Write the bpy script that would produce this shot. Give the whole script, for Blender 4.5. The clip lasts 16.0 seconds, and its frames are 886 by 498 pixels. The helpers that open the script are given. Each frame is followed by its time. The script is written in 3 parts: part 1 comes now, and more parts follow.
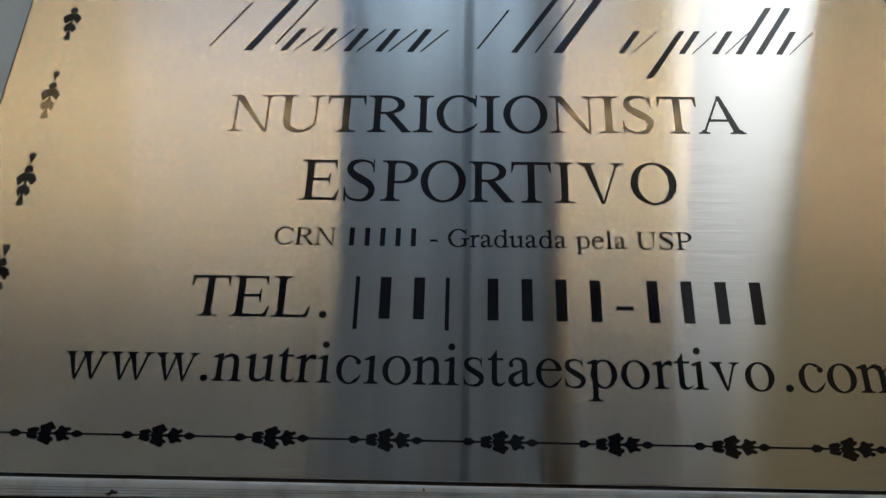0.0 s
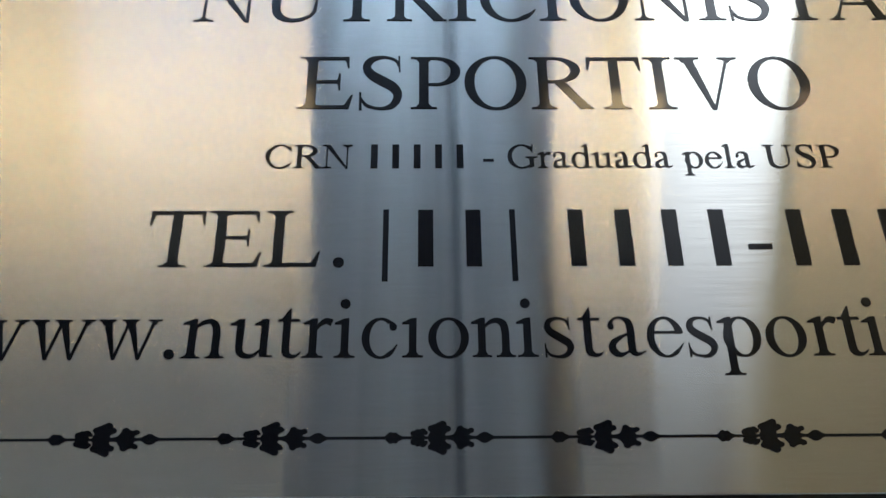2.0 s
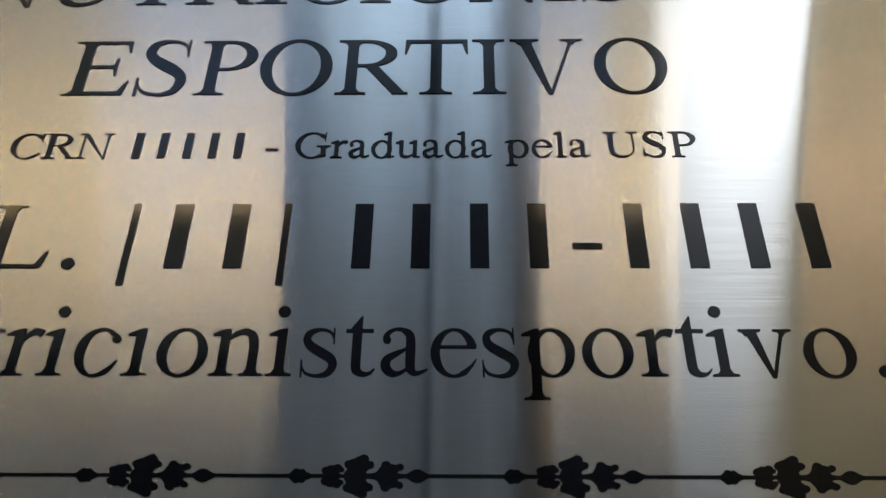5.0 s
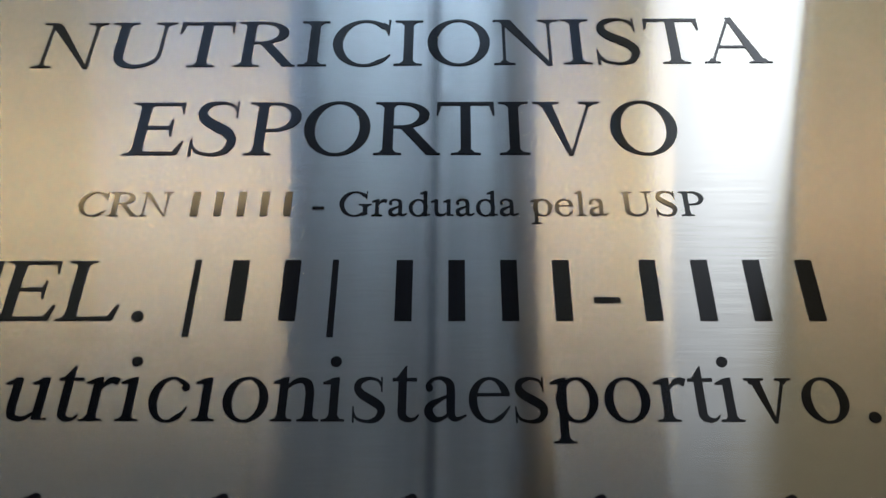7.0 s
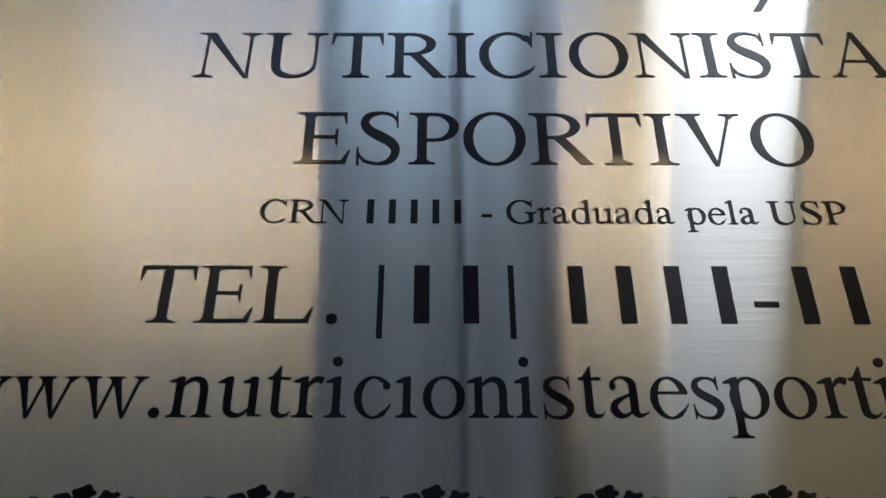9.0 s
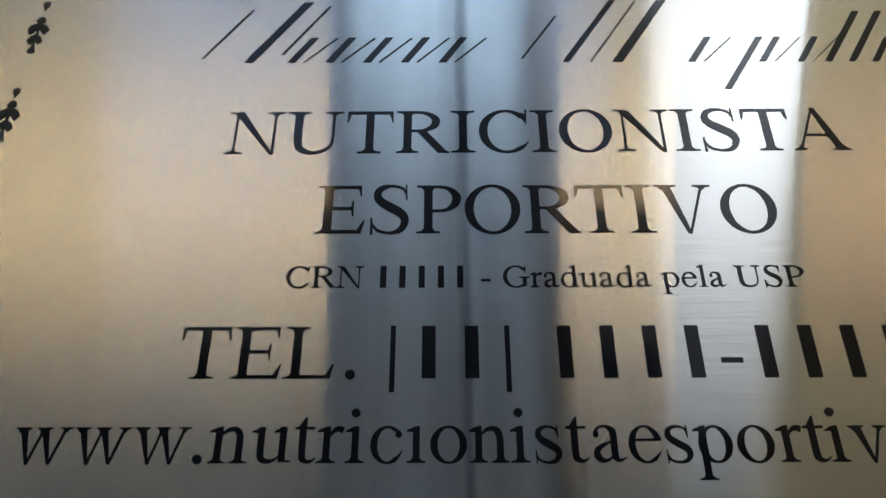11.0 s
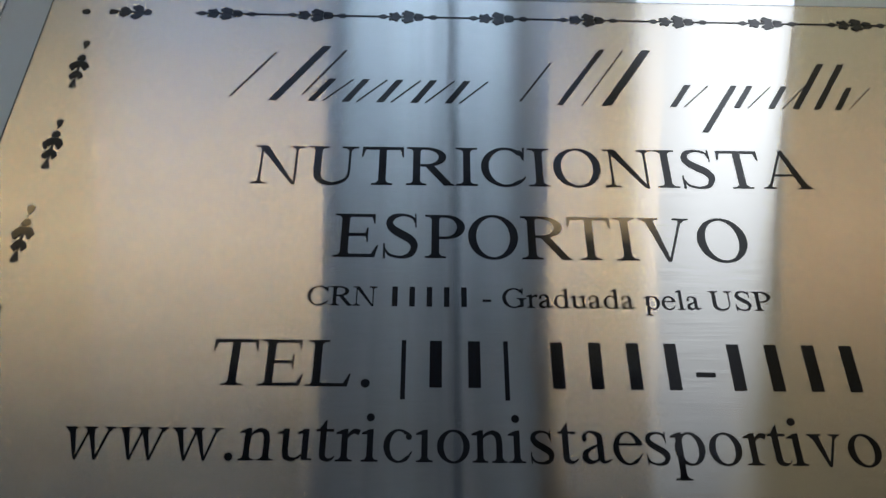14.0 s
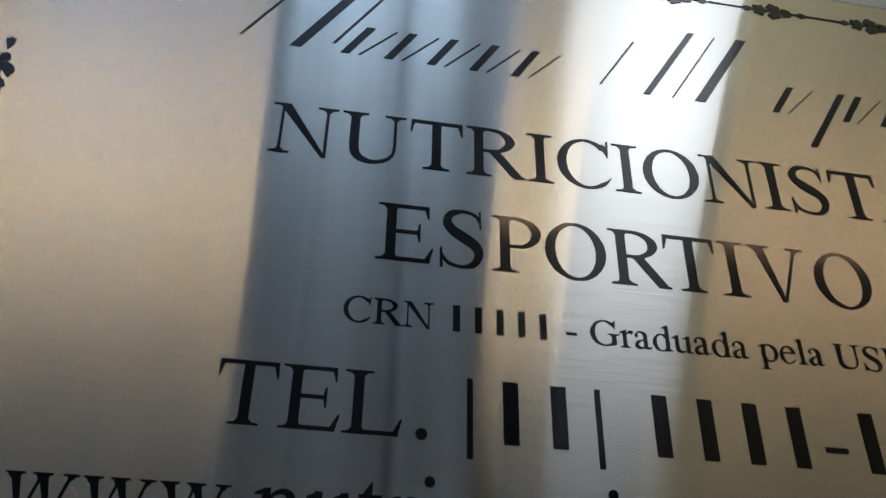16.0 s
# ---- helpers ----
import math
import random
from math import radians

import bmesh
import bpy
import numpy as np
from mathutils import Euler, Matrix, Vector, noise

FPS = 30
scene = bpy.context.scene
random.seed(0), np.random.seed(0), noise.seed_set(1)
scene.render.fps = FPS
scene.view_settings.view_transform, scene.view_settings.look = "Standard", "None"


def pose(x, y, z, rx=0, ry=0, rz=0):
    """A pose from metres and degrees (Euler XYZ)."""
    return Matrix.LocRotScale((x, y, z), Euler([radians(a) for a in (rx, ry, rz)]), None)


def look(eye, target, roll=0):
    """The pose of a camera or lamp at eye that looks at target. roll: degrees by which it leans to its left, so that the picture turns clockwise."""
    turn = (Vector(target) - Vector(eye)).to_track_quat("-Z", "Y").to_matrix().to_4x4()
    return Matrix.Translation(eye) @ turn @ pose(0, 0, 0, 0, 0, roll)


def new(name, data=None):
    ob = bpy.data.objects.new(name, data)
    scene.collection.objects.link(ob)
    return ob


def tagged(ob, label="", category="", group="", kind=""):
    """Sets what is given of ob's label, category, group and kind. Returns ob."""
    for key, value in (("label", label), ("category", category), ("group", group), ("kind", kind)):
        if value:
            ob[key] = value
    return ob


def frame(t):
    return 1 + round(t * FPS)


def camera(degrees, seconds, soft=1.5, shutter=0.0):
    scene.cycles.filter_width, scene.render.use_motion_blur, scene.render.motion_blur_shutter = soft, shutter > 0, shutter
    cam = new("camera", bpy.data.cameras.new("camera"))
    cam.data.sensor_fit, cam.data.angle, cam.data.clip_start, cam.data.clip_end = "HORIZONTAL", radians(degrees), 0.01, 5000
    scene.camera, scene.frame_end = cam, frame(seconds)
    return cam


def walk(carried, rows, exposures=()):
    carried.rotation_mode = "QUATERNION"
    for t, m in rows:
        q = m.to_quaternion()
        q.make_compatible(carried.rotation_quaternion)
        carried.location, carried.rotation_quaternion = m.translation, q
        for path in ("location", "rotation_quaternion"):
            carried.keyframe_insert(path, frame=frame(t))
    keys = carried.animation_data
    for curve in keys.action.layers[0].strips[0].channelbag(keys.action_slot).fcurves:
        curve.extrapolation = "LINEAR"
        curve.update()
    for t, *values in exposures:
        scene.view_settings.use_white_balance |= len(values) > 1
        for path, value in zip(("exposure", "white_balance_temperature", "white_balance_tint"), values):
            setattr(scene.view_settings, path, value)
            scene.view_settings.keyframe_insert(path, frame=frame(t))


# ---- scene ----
# ---------------------------------------------------------------- camera
cam = camera(53.9, 16.0)
# seconds, eye x y z, yaw to the left, pitch up, roll
ROWS = [
    (0.0, 0.0022, 0.0015, 1.2996, 1.77, 27.38, 1.62),
    (0.5, -0.0049, 0.0260, 1.3079, 1.46, 25.42, 0.90),
    (0.8, -0.0096, 0.0438, 1.3122, 1.41, 25.25, 0.58),
    (1.0, -0.0120, 0.0556, 1.3157, 1.28, 24.47, 0.46),
    (1.2, -0.0162, 0.0659, 1.3191, 0.53, 23.97, 0.30),
    (1.5, -0.0239, 0.0799, 1.3231, 0.74, 24.36, 0.08),
    (2.0, -0.0304, 0.1033, 1.3259, -1.14, 27.38, -0.67),
    (2.5, -0.0284, 0.1231, 1.3287, 0.18, 29.35, -0.32),
    (3.0, -0.0135, 0.1410, 1.3263, 1.45, 33.30, -0.07),
    (3.5, 0.0045, 0.1521, 1.3262, 1.22, 33.26, 0.20),
    (4.0, 0.0288, 0.1565, 1.3286, 2.51, 32.82, 1.48),
    (6.5, 0.0382, 0.1415, 1.3250, -1.03, 35.24, -0.96),
    (7.0, 0.0259, 0.1287, 1.3279, 0.74, 33.36, 0.37),
    (7.5, 0.0085, 0.1246, 1.3286, 0.29, 32.61, 0.86),
    (8.0, -0.0132, 0.1209, 1.3277, -0.67, 31.70, 0.05),
    (10.5, -0.0306, 0.0834, 1.3245, -0.23, 32.22, -0.38),
    (11.0, -0.0264, 0.0719, 1.3217, -0.03, 32.60, -0.16),
    (11.5, -0.0153, 0.0633, 1.3169, -0.53, 31.85, -0.72),
    (12.0, 0.0028, 0.0511, 1.3178, -0.87, 32.07, -1.65),
    (12.5, 0.0113, 0.0455, 1.3103, -1.50, 32.75, -1.48),
    (13.0, 0.0061, 0.0478, 1.3089, -1.73, 34.21, -0.76),
    (13.5, -0.0097, 0.0476, 1.3083, -1.96, 34.60, -0.18),
    (14.0, -0.0343, 0.0439, 1.3024, -1.19, 34.32, 0.14),
    (14.5, -0.0506, 0.0322, 1.3014, -0.71, 32.83, -0.92),
    (15.0, -0.0692, 0.0341, 1.3025, -4.93, 33.35, -2.84),
    (15.5, -0.0897, 0.0645, 1.3196, -10.00, 33.28, -3.10),
    (16.0, -0.0874, 0.1049, 1.3525, -9.33, 32.75, 1.12),
]


def eye_pose(x, y, z, yaw, pitch, roll):
    ahead = Vector((-math.sin(radians(yaw)) * math.cos(radians(pitch)), math.cos(radians(yaw)) * math.cos(radians(pitch)), math.sin(radians(pitch))))
    return look((x, y, z), Vector((x, y, z)) + ahead, roll)


walk(cam, [(r[0], eye_pose(*r[1:])) for r in ROWS], [(0.0, -1.07, 6780, 15), (0.5, -0.80, 6780, 15), (1.0, -0.63, 6780, 15), (1.5, -0.49, 6440, 14), (2.0, -0.43, 6330, 14), (2.5, -0.62, 6330, 14), (3.0, -0.86, 6350, 15), (3.5, -1.02, 6440, 15), (4.0, -1.02, 6470, 15), (6.5, -1.01, 6440, 17), (7.0, -1.00, 6440, 15), (8.0, -0.98, 6450, 15), (10.5, -0.99, 6380, 15), (11.5, -1.09, 6400, 16), (13.0, -1.17, 6440, 17), (15.0, -1.23, 6470, 15), (16.0, -1.26, 6470, 15)])

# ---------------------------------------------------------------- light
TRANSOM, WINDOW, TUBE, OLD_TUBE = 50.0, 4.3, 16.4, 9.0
world = bpy.data.worlds.new("world")
scene.world = world
world.use_nodes = True
wn, wl = world.node_tree.nodes, world.node_tree.links
sky = wn.new("ShaderNodeTexSky")
sky.sky_type = "NISHITA"
sky.sun_disc = False
sky.sun_elevation, sky.sun_rotation = radians(48), radians(200)
wl.new(sky.outputs[0], wn["Background"].inputs[0])
wn["Background"].inputs[1].default_value = 0.1
sun = new("sun", bpy.data.lights.new("sun", "SUN"))
sun.data.energy, sun.data.angle, sun.data.color = 2.5, radians(0.5), (1.0, 0.95, 0.88)
sun.matrix_world = look((1, -3, 6), (0, 0, 0))


# ---------------------------------------------------------------- materials
def base(name, colour, rough=0.5, metal=0.0):
    m = bpy.data.materials.new(name)
    m.use_nodes = True
    b = m.node_tree.nodes["Principled BSDF"]
    b.inputs["Base Color"].default_value = (*colour, 1)
    b.inputs["Roughness"].default_value = rough
    b.inputs["Metallic"].default_value = metal
    return m, m.node_tree.nodes, m.node_tree.links, b


def scaled(nodes, links, sx, sy, sz):
    co = nodes.new("ShaderNodeTexCoord")
    mp = nodes.new("ShaderNodeMapping")
    mp.inputs["Scale"].default_value = (sx, sy, sz)
    links.new(co.outputs["Object"], mp.inputs["Vector"])
    return mp.outputs["Vector"]


def noise_at(nodes, links, vector, scale, detail=3.0):
    n = nodes.new("ShaderNodeTexNoise")
    n.inputs["Scale"].default_value = scale
    n.inputs["Detail"].default_value = detail
    links.new(vector, n.inputs["Vector"])
    return n.outputs["Fac"]


def ramp(nodes, links, fac, lo, hi, a, b):
    r = nodes.new("ShaderNodeMapRange")
    r.inputs["From Min"].default_value, r.inputs["From Max"].default_value = a, b
    r.inputs["To Min"].default_value, r.inputs["To Max"].default_value = lo, hi
    links.new(fac, r.inputs["Value"])
    return r.outputs["Result"]


def tinted(nodes, links, fac, c0, c1, socket):
    mx = nodes.new("ShaderNodeMix")
    mx.data_type = "RGBA"
    mx.inputs["A"].default_value, mx.inputs["B"].default_value = (*c0, 1), (*c1, 1)
    links.new(fac, mx.inputs["Factor"])
    links.new(mx.outputs["Result"], socket)


def relief(nodes, links, height, strength, distance, socket):
    bp = nodes.new("ShaderNodeBump")
    bp.inputs["Strength"].default_value, bp.inputs["Distance"].default_value = strength, distance
    links.new(height, bp.inputs["Height"])
    links.new(bp.outputs["Normal"], socket)


def worn(name, c0, c1, rough, grain=6.0, fine=140.0, bump=0.15, metal=0.0, stretch=(1, 1, 1)):
    """A painted or plastered surface, blotched at one scale and grained at another."""
    m, n, l, b = base(name, c0, rough, metal)
    v = scaled(n, l, 1, 1, 1)
    tinted(n, l, ramp(n, l, noise_at(n, l, scaled(n, l, *stretch), grain, 5), 0, 1, 0.35, 0.68), c0, c1, b.inputs["Base Color"])
    fine_fac = noise_at(n, l, v, fine, 4)
    l.new(ramp(n, l, fine_fac, rough - 0.08, rough + 0.1, 0.3, 0.7), b.inputs["Roughness"])
    relief(n, l, fine_fac, bump, 0.002, b.inputs["Normal"])
    return m


def brushed_steel():
    """Steel brushed along x: nearly mirror-like along the grain, widely spread across it, with a softer second gloss from stray scratches."""
    m = bpy.data.materials.new("brushed_steel")
    m.use_nodes = True
    n, l = m.node_tree.nodes, m.node_tree.links
    n.remove(n["Principled BSDF"])
    tangent = n.new("ShaderNodeCombineXYZ")
    tangent.inputs[0].default_value = 1.0
    streak = noise_at(n, l, scaled(n, l, 75, 1, 1500), 1.0, 5)
    broad = noise_at(n, l, scaled(n, l, 24, 1, 260), 1.0, 3)
    cloud = noise_at(n, l, scaled(n, l, 14, 14, 14), 1.0, 4)
    weigh = n.new("ShaderNodeMath")
    weigh.operation = "MULTIPLY_ADD"
    l.new(broad, weigh.inputs[0])
    weigh.inputs[1].default_value = 0.4
    l.new(streak, weigh.inputs[2])
    grain = ramp(n, l, weigh.outputs[0], 0, 1, 0.48, 0.92)
    lobes = []
    for along, across in (STEEL_SHARP, STEEL_SOFT):
        g = n.new("ShaderNodeBsdfAnisotropic")
        g.distribution = "BECKMANN"
        rough = (along * across) ** 0.25
        g.inputs["Anisotropy"].default_value = 1.0 - (along / across) ** 0.5
        l.new(tangent.outputs[0], g.inputs["Tangent"])
        l.new(ramp(n, l, cloud, rough - 0.006, rough + 0.006, 0.3, 0.7), g.inputs["Roughness"])
        tinted(n, l, grain, (0.712, 0.685, 0.630), (0.762, 0.737, 0.682), g.inputs["Color"])
        lobes.append(g)
    mix = n.new("ShaderNodeMixShader")
    mix.inputs[0].default_value = STEEL_STRAY
    l.new(lobes[0].outputs[0], mix.inputs[1])
    l.new(lobes[1].outputs[0], mix.inputs[2])
    scratch = noise_at(n, l, scaled(n, l, 24, 1, 3000), 1.0, 3)
    # the scratches tip the surface up and down, never sideways
    tip = n.new("ShaderNodeCombineXYZ")
    l.new(ramp(n, l, scratch, -SCRATCH, SCRATCH, 0.2, 0.8), tip.inputs[2])
    tipped, unit = n.new("ShaderNodeVectorMath"), n.new("ShaderNodeVectorMath")
    unit.operation = "NORMALIZE"
    l.new(n.new("ShaderNodeNewGeometry").outputs["Normal"], tipped.inputs[0])
    l.new(tip.outputs[0], tipped.inputs[1])
    l.new(tipped.outputs[0], unit.inputs[0])
    for g in lobes:
        l.new(unit.outputs[0], g.inputs["Normal"])
    l.new(mix.outputs[0], n["Material Output"].inputs["Surface"])
    return m


# slope of the scratches along and across the brushing, and the share of the softer gloss
STEEL_SHARP, STEEL_SOFT, STEEL_STRAY = (0.0014, 0.096), (0.0120, 0.115), 0.36
SCRATCH = 0.024


def enamel():
    # the faint blue in the black stands in for bluish light reflected there
    m, n, l, b = base("black_enamel", (0.003, 0.0035, 0.008), 0.3)
    b.inputs["Specular IOR Level"].default_value = 0.58
    v = scaled(n, l, 1, 1, 1)
    l.new(ramp(n, l, noise_at(n, l, v, 60, 3), 0.06, 0.115, 0.3, 0.7), b.inputs["Roughness"])
    return m


def glowing(name, colour, strength):
    m = bpy.data.materials.new(name)
    m.use_nodes = True
    n, l = m.node_tree.nodes, m.node_tree.links
    n.remove(n["Principled BSDF"])
    e = n.new("ShaderNodeEmission")
    e.inputs[0].default_value, e.inputs[1].default_value = (*colour, 1), strength
    l.new(e.outputs[0], n["Material Output"].inputs["Surface"])
    return m


def tinted_glass():
    """Half-silvered blue-grey glass, with faint smears."""
    m, n, l, b = base("tinted_mirror_glass", (0.80, 0.86, 0.94), 0.03, 0.6)
    b.inputs["Specular IOR Level"].default_value = 1.0
    v = scaled(n, l, 1, 1, 1)
    smear = noise_at(n, l, v, 22, 5)
    l.new(ramp(n, l, smear, 0.012, 0.06, 0.45, 0.75), b.inputs["Roughness"])
    tinted(n, l, ramp(n, l, noise_at(n, l, v, 7, 4), 0, 1, 0.3, 0.7), (0.80, 0.87, 0.95), (0.84, 0.90, 0.97), b.inputs["Base Color"])
    relief(n, l, noise_at(n, l, v, 9, 2), 0.08, 0.002, b.inputs["Normal"])
    return m


def aluminium():
    m, n, l, b = base("aluminium", (0.68, 0.72, 0.76), 0.5, 0.3)
    v = scaled(n, l, 20, 300, 300)
    f = noise_at(n, l, v, 1.0, 4)
    l.new(ramp(n, l, f, 0.45, 0.62, 0.3, 0.7), b.inputs["Roughness"])
    tinted(n, l, ramp(n, l, noise_at(n, l, scaled(n, l, 60, 60, 60), 1.0, 5), 0, 1, 0.5, 0.75), (0.70, 0.76, 0.82), (0.46, 0.49, 0.52), b.inputs["Base Color"])
    return m


STEEL, ENAMEL, GLASS, ALU = brushed_steel(), enamel(), tinted_glass(), aluminium()
TAN = worn("tan_plaster", (0.69, 0.58, 0.43), (0.54, 0.46, 0.34), 0.8, stretch=(1.2, 1.2, 0.08))
BROWN = worn("brown_plaster", (0.48, 0.325, 0.160), (0.40, 0.27, 0.135), 0.8)
PALE = worn("pale_brightening_band", (0.74, 0.84, 0.98), (0.68, 0.78, 0.93), 0.8)
WHITE = worn("white_plaster", (0.80, 0.79, 0.77), (0.72, 0.71, 0.69), 0.8)
GREY_WALL = worn("grey_painted_panel", (0.80, 0.86, 0.95), (0.76, 0.82, 0.91), 0.38, metal=0.55)
DIM_BAND = worn("dark_dimming_band", (0.115, 0.108, 0.10), (0.08, 0.075, 0.07), 0.5)
FLOOR = worn("grey_stone_floor", (0.20, 0.19, 0.18), (0.13, 0.125, 0.12), 0.4)
CLAD = worn("grey_cladding", (0.40, 0.39, 0.375), (0.235, 0.23, 0.222), 0.30, stretch=(4.5, 4.5, 0.05))
# for the bracket, and for the sheet that stands in for the dark void
BLACK = worn("black_steel_and_void", (0.012, 0.012, 0.013), (0.03, 0.028, 0.026), 0.5)
WALL_WARM = worn("light_warm_plaster", (0.66, 0.55, 0.40), (0.56, 0.47, 0.34), 0.8, stretch=(1.2, 1.2, 0.08))
MASONRY = worn("grey_masonry", (0.30, 0.29, 0.28), (0.22, 0.215, 0.21), 0.8)
SLATE = worn("slate_grey", (0.13, 0.135, 0.145), (0.10, 0.105, 0.115), 0.6)
SATIN = worn("satin_grey_edge", (0.50, 0.50, 0.50), (0.42, 0.42, 0.42), 0.33)
JOINT = worn("dark_joint", (0.03, 0.03, 0.032), (0.05, 0.048, 0.046), 0.7)
SPOTTED = worn("off_white_paint", (0.90, 0.90, 0.91), (0.74, 0.74, 0.75), 0.6, 60.0, 300.0)
# added blue fill for the column, placed behind the transom opening
TRANSOM_FILL = glowing("transom_fill", (0.49, 0.72, 1.0), TRANSOM)
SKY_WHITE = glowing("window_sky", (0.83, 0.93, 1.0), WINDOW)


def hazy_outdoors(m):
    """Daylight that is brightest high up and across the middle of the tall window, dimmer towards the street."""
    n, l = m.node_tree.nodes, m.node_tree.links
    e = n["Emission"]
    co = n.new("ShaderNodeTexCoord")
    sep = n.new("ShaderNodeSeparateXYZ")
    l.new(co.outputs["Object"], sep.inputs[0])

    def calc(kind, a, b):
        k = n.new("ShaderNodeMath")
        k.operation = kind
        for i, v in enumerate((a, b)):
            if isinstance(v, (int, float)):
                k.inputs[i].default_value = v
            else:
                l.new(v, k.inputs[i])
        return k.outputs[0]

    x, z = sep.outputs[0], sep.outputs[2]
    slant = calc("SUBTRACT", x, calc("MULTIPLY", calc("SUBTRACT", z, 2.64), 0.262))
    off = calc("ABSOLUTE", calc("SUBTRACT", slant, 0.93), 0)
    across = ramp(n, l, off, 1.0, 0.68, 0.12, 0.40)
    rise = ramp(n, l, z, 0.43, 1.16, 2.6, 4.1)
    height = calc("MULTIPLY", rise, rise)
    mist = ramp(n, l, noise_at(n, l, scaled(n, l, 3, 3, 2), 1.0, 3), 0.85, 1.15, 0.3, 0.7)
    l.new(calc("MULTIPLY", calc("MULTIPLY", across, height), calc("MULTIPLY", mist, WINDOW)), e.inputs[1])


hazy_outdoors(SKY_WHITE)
TUBE_GLOW = glowing("warm_tube", (1.0, 0.745, 0.38), TUBE)
SIDE_GLOW = glowing("side_tube", (1.0, 0.715, 0.31), TUBE * 0.86)
CLEAR_GLOW = glowing("clear_tube_end", (1.0, 0.76, 0.45), TUBE * 0.76)
OLD_GLOW = glowing("aged_tube", (1.0, 0.64, 0.33), OLD_TUBE)


# ---------------------------------------------------------------- building helpers
def mesh_of(name, bm):
    me = bpy.data.meshes.new(name)
    bmesh.ops.recalc_face_normals(bm, faces=bm.faces)
    bm.to_mesh(me)
    bm.free()
    return me


def part(name, bm, material, parent=None, label=""):
    ob = new(name, mesh_of(name, bm))
    ob.data.materials.append(material)
    ob.parent = parent
    return tagged(ob, label)


def empty(name, label, category, at=(0, 0, 0), group=""):
    ob = new(name)
    ob.location = at
    return tagged(ob, label, category, group)


def box(bm, x0, y0, z0, x1, y1, z1, bevel=0.0):
    vs = [bm.verts.new((x, y, z)) for x in (x0, x1) for y in (y0, y1) for z in (z0, z1)]
    fs = [bm.faces.new([vs[i] for i in q]) for q in ((0, 1, 3, 2), (4, 6, 7, 5), (0, 4, 5, 1), (2, 3, 7, 6), (0, 2, 6, 4), (1, 5, 7, 3))]
    if bevel:
        es = {e for f in fs for e in f.edges}
        bmesh.ops.bevel(bm, geom=list(es), offset=bevel, segments=2, affect="EDGES", profile=0.5)
    return bm


def boxes(*rows, bevel=0.0):
    bm = bmesh.new()
    for r in rows:
        box(bm, *r, bevel=bevel)
    return bm


def prism(outline, y0, y1):
    """An outline in x and z, given thickness along y."""
    bm = bmesh.new()
    a = [bm.verts.new((x, y0, z)) for x, z in outline]
    b = [bm.verts.new((x, y1, z)) for x, z in outline]
    bm.faces.new(a)
    bm.faces.new(b)
    for i in range(len(a)):
        j = (i + 1) % len(a)
        bm.faces.new((a[i], a[j], b[j], b[i]))
    return bm


# ---------------------------------------------------------------- the room
PLATE_Y = 0.3265  # the plaque's face
WALL_Y = 0.334  # the wall behind it
BACK_Y = -2.0
TOP = 5.1
HALF = 3.0

tagged(part("floor", boxes((-HALF, BACK_Y, -0.1, HALF, WALL_Y + 0.45, 0)), FLOOR), "grey stone floor of the entrance hall", "floor", kind="structure")
tagged(part("ceiling", boxes((-HALF, BACK_Y - 0.2, TOP, HALF, WALL_Y + 0.45, TOP + 0.15)), WHITE), "white plaster ceiling", "ceiling", kind="structure")
tagged(part("wall_west", boxes((-HALF - 0.15, BACK_Y, 0, -HALF, WALL_Y + 0.45, TOP)), TAN), "tan plastered side wall", "wall", kind="structure")
tagged(part("wall_east", boxes((HALF, BACK_Y, 0, HALF + 0.15, WALL_Y + 0.45, TOP)), TAN), "tan plastered side wall", "wall", kind="structure")
# back wall with the tall window's opening
WX0, WXA, WX1, WXT, WZ0, WZ1 = 0.675, 0.93, 1.25, 2.35, 2.30, 4.95  # its jambs lean out from WX0 to WXA and from WX1 to WXT
THICK = BACK_Y - 0.03
tagged(part("wall_south", boxes((-HALF, THICK, 0, HALF, BACK_Y, WZ0), (-HALF, THICK, WZ1, HALF, BACK_Y, TOP)), TAN), "tan plastered wall with a tall window", "wall", kind="structure")
tagged(part("wall_south_west", prism([(-HALF, WZ0), (WX0, WZ0), (WXA, WZ1), (-HALF, WZ1)], THICK, BACK_Y), WALL_WARM), "light warm plastered wall beside the window", "wall", kind="structure")
tagged(part("wall_south_east", prism([(WX1, WZ0), (HALF, WZ0), (HALF, WZ1), (WXT, WZ1)], THICK, BACK_Y), BROWN), "brown plastered wall beside the window", "wall", kind="structure")
# dark band added on the back wall to dim the plaque's lower reflections
tagged(part("dimming_band", boxes((-HALF, BACK_Y, 1.86, 0.675, BACK_Y + 0.03, 2.58), (0.676, BACK_Y, 1.86, HALF, BACK_Y + 0.03, 2.29), bevel=0.004), DIM_BAND), "added dark grey band that dims low reflections in the plaque", "panelling", kind="structure")
# partition that stands out from the side wall, its free edge leaning back over the window
PART_Y = -0.70


def lean_x(z):
    return 0.594 + 0.315 * (z - 2.2)


tagged(part("wall_partition", prism([(lean_x(1.2), 0), (HALF, 0), (HALF, TOP), (lean_x(TOP), TOP), (lean_x(1.2), 1.2)], PART_Y - 0.06, PART_Y), BROWN), "brown plastered partition with a leaning free edge", "wall", kind="structure")
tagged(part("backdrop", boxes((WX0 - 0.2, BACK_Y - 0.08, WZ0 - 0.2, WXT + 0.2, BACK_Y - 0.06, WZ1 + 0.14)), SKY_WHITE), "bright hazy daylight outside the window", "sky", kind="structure")
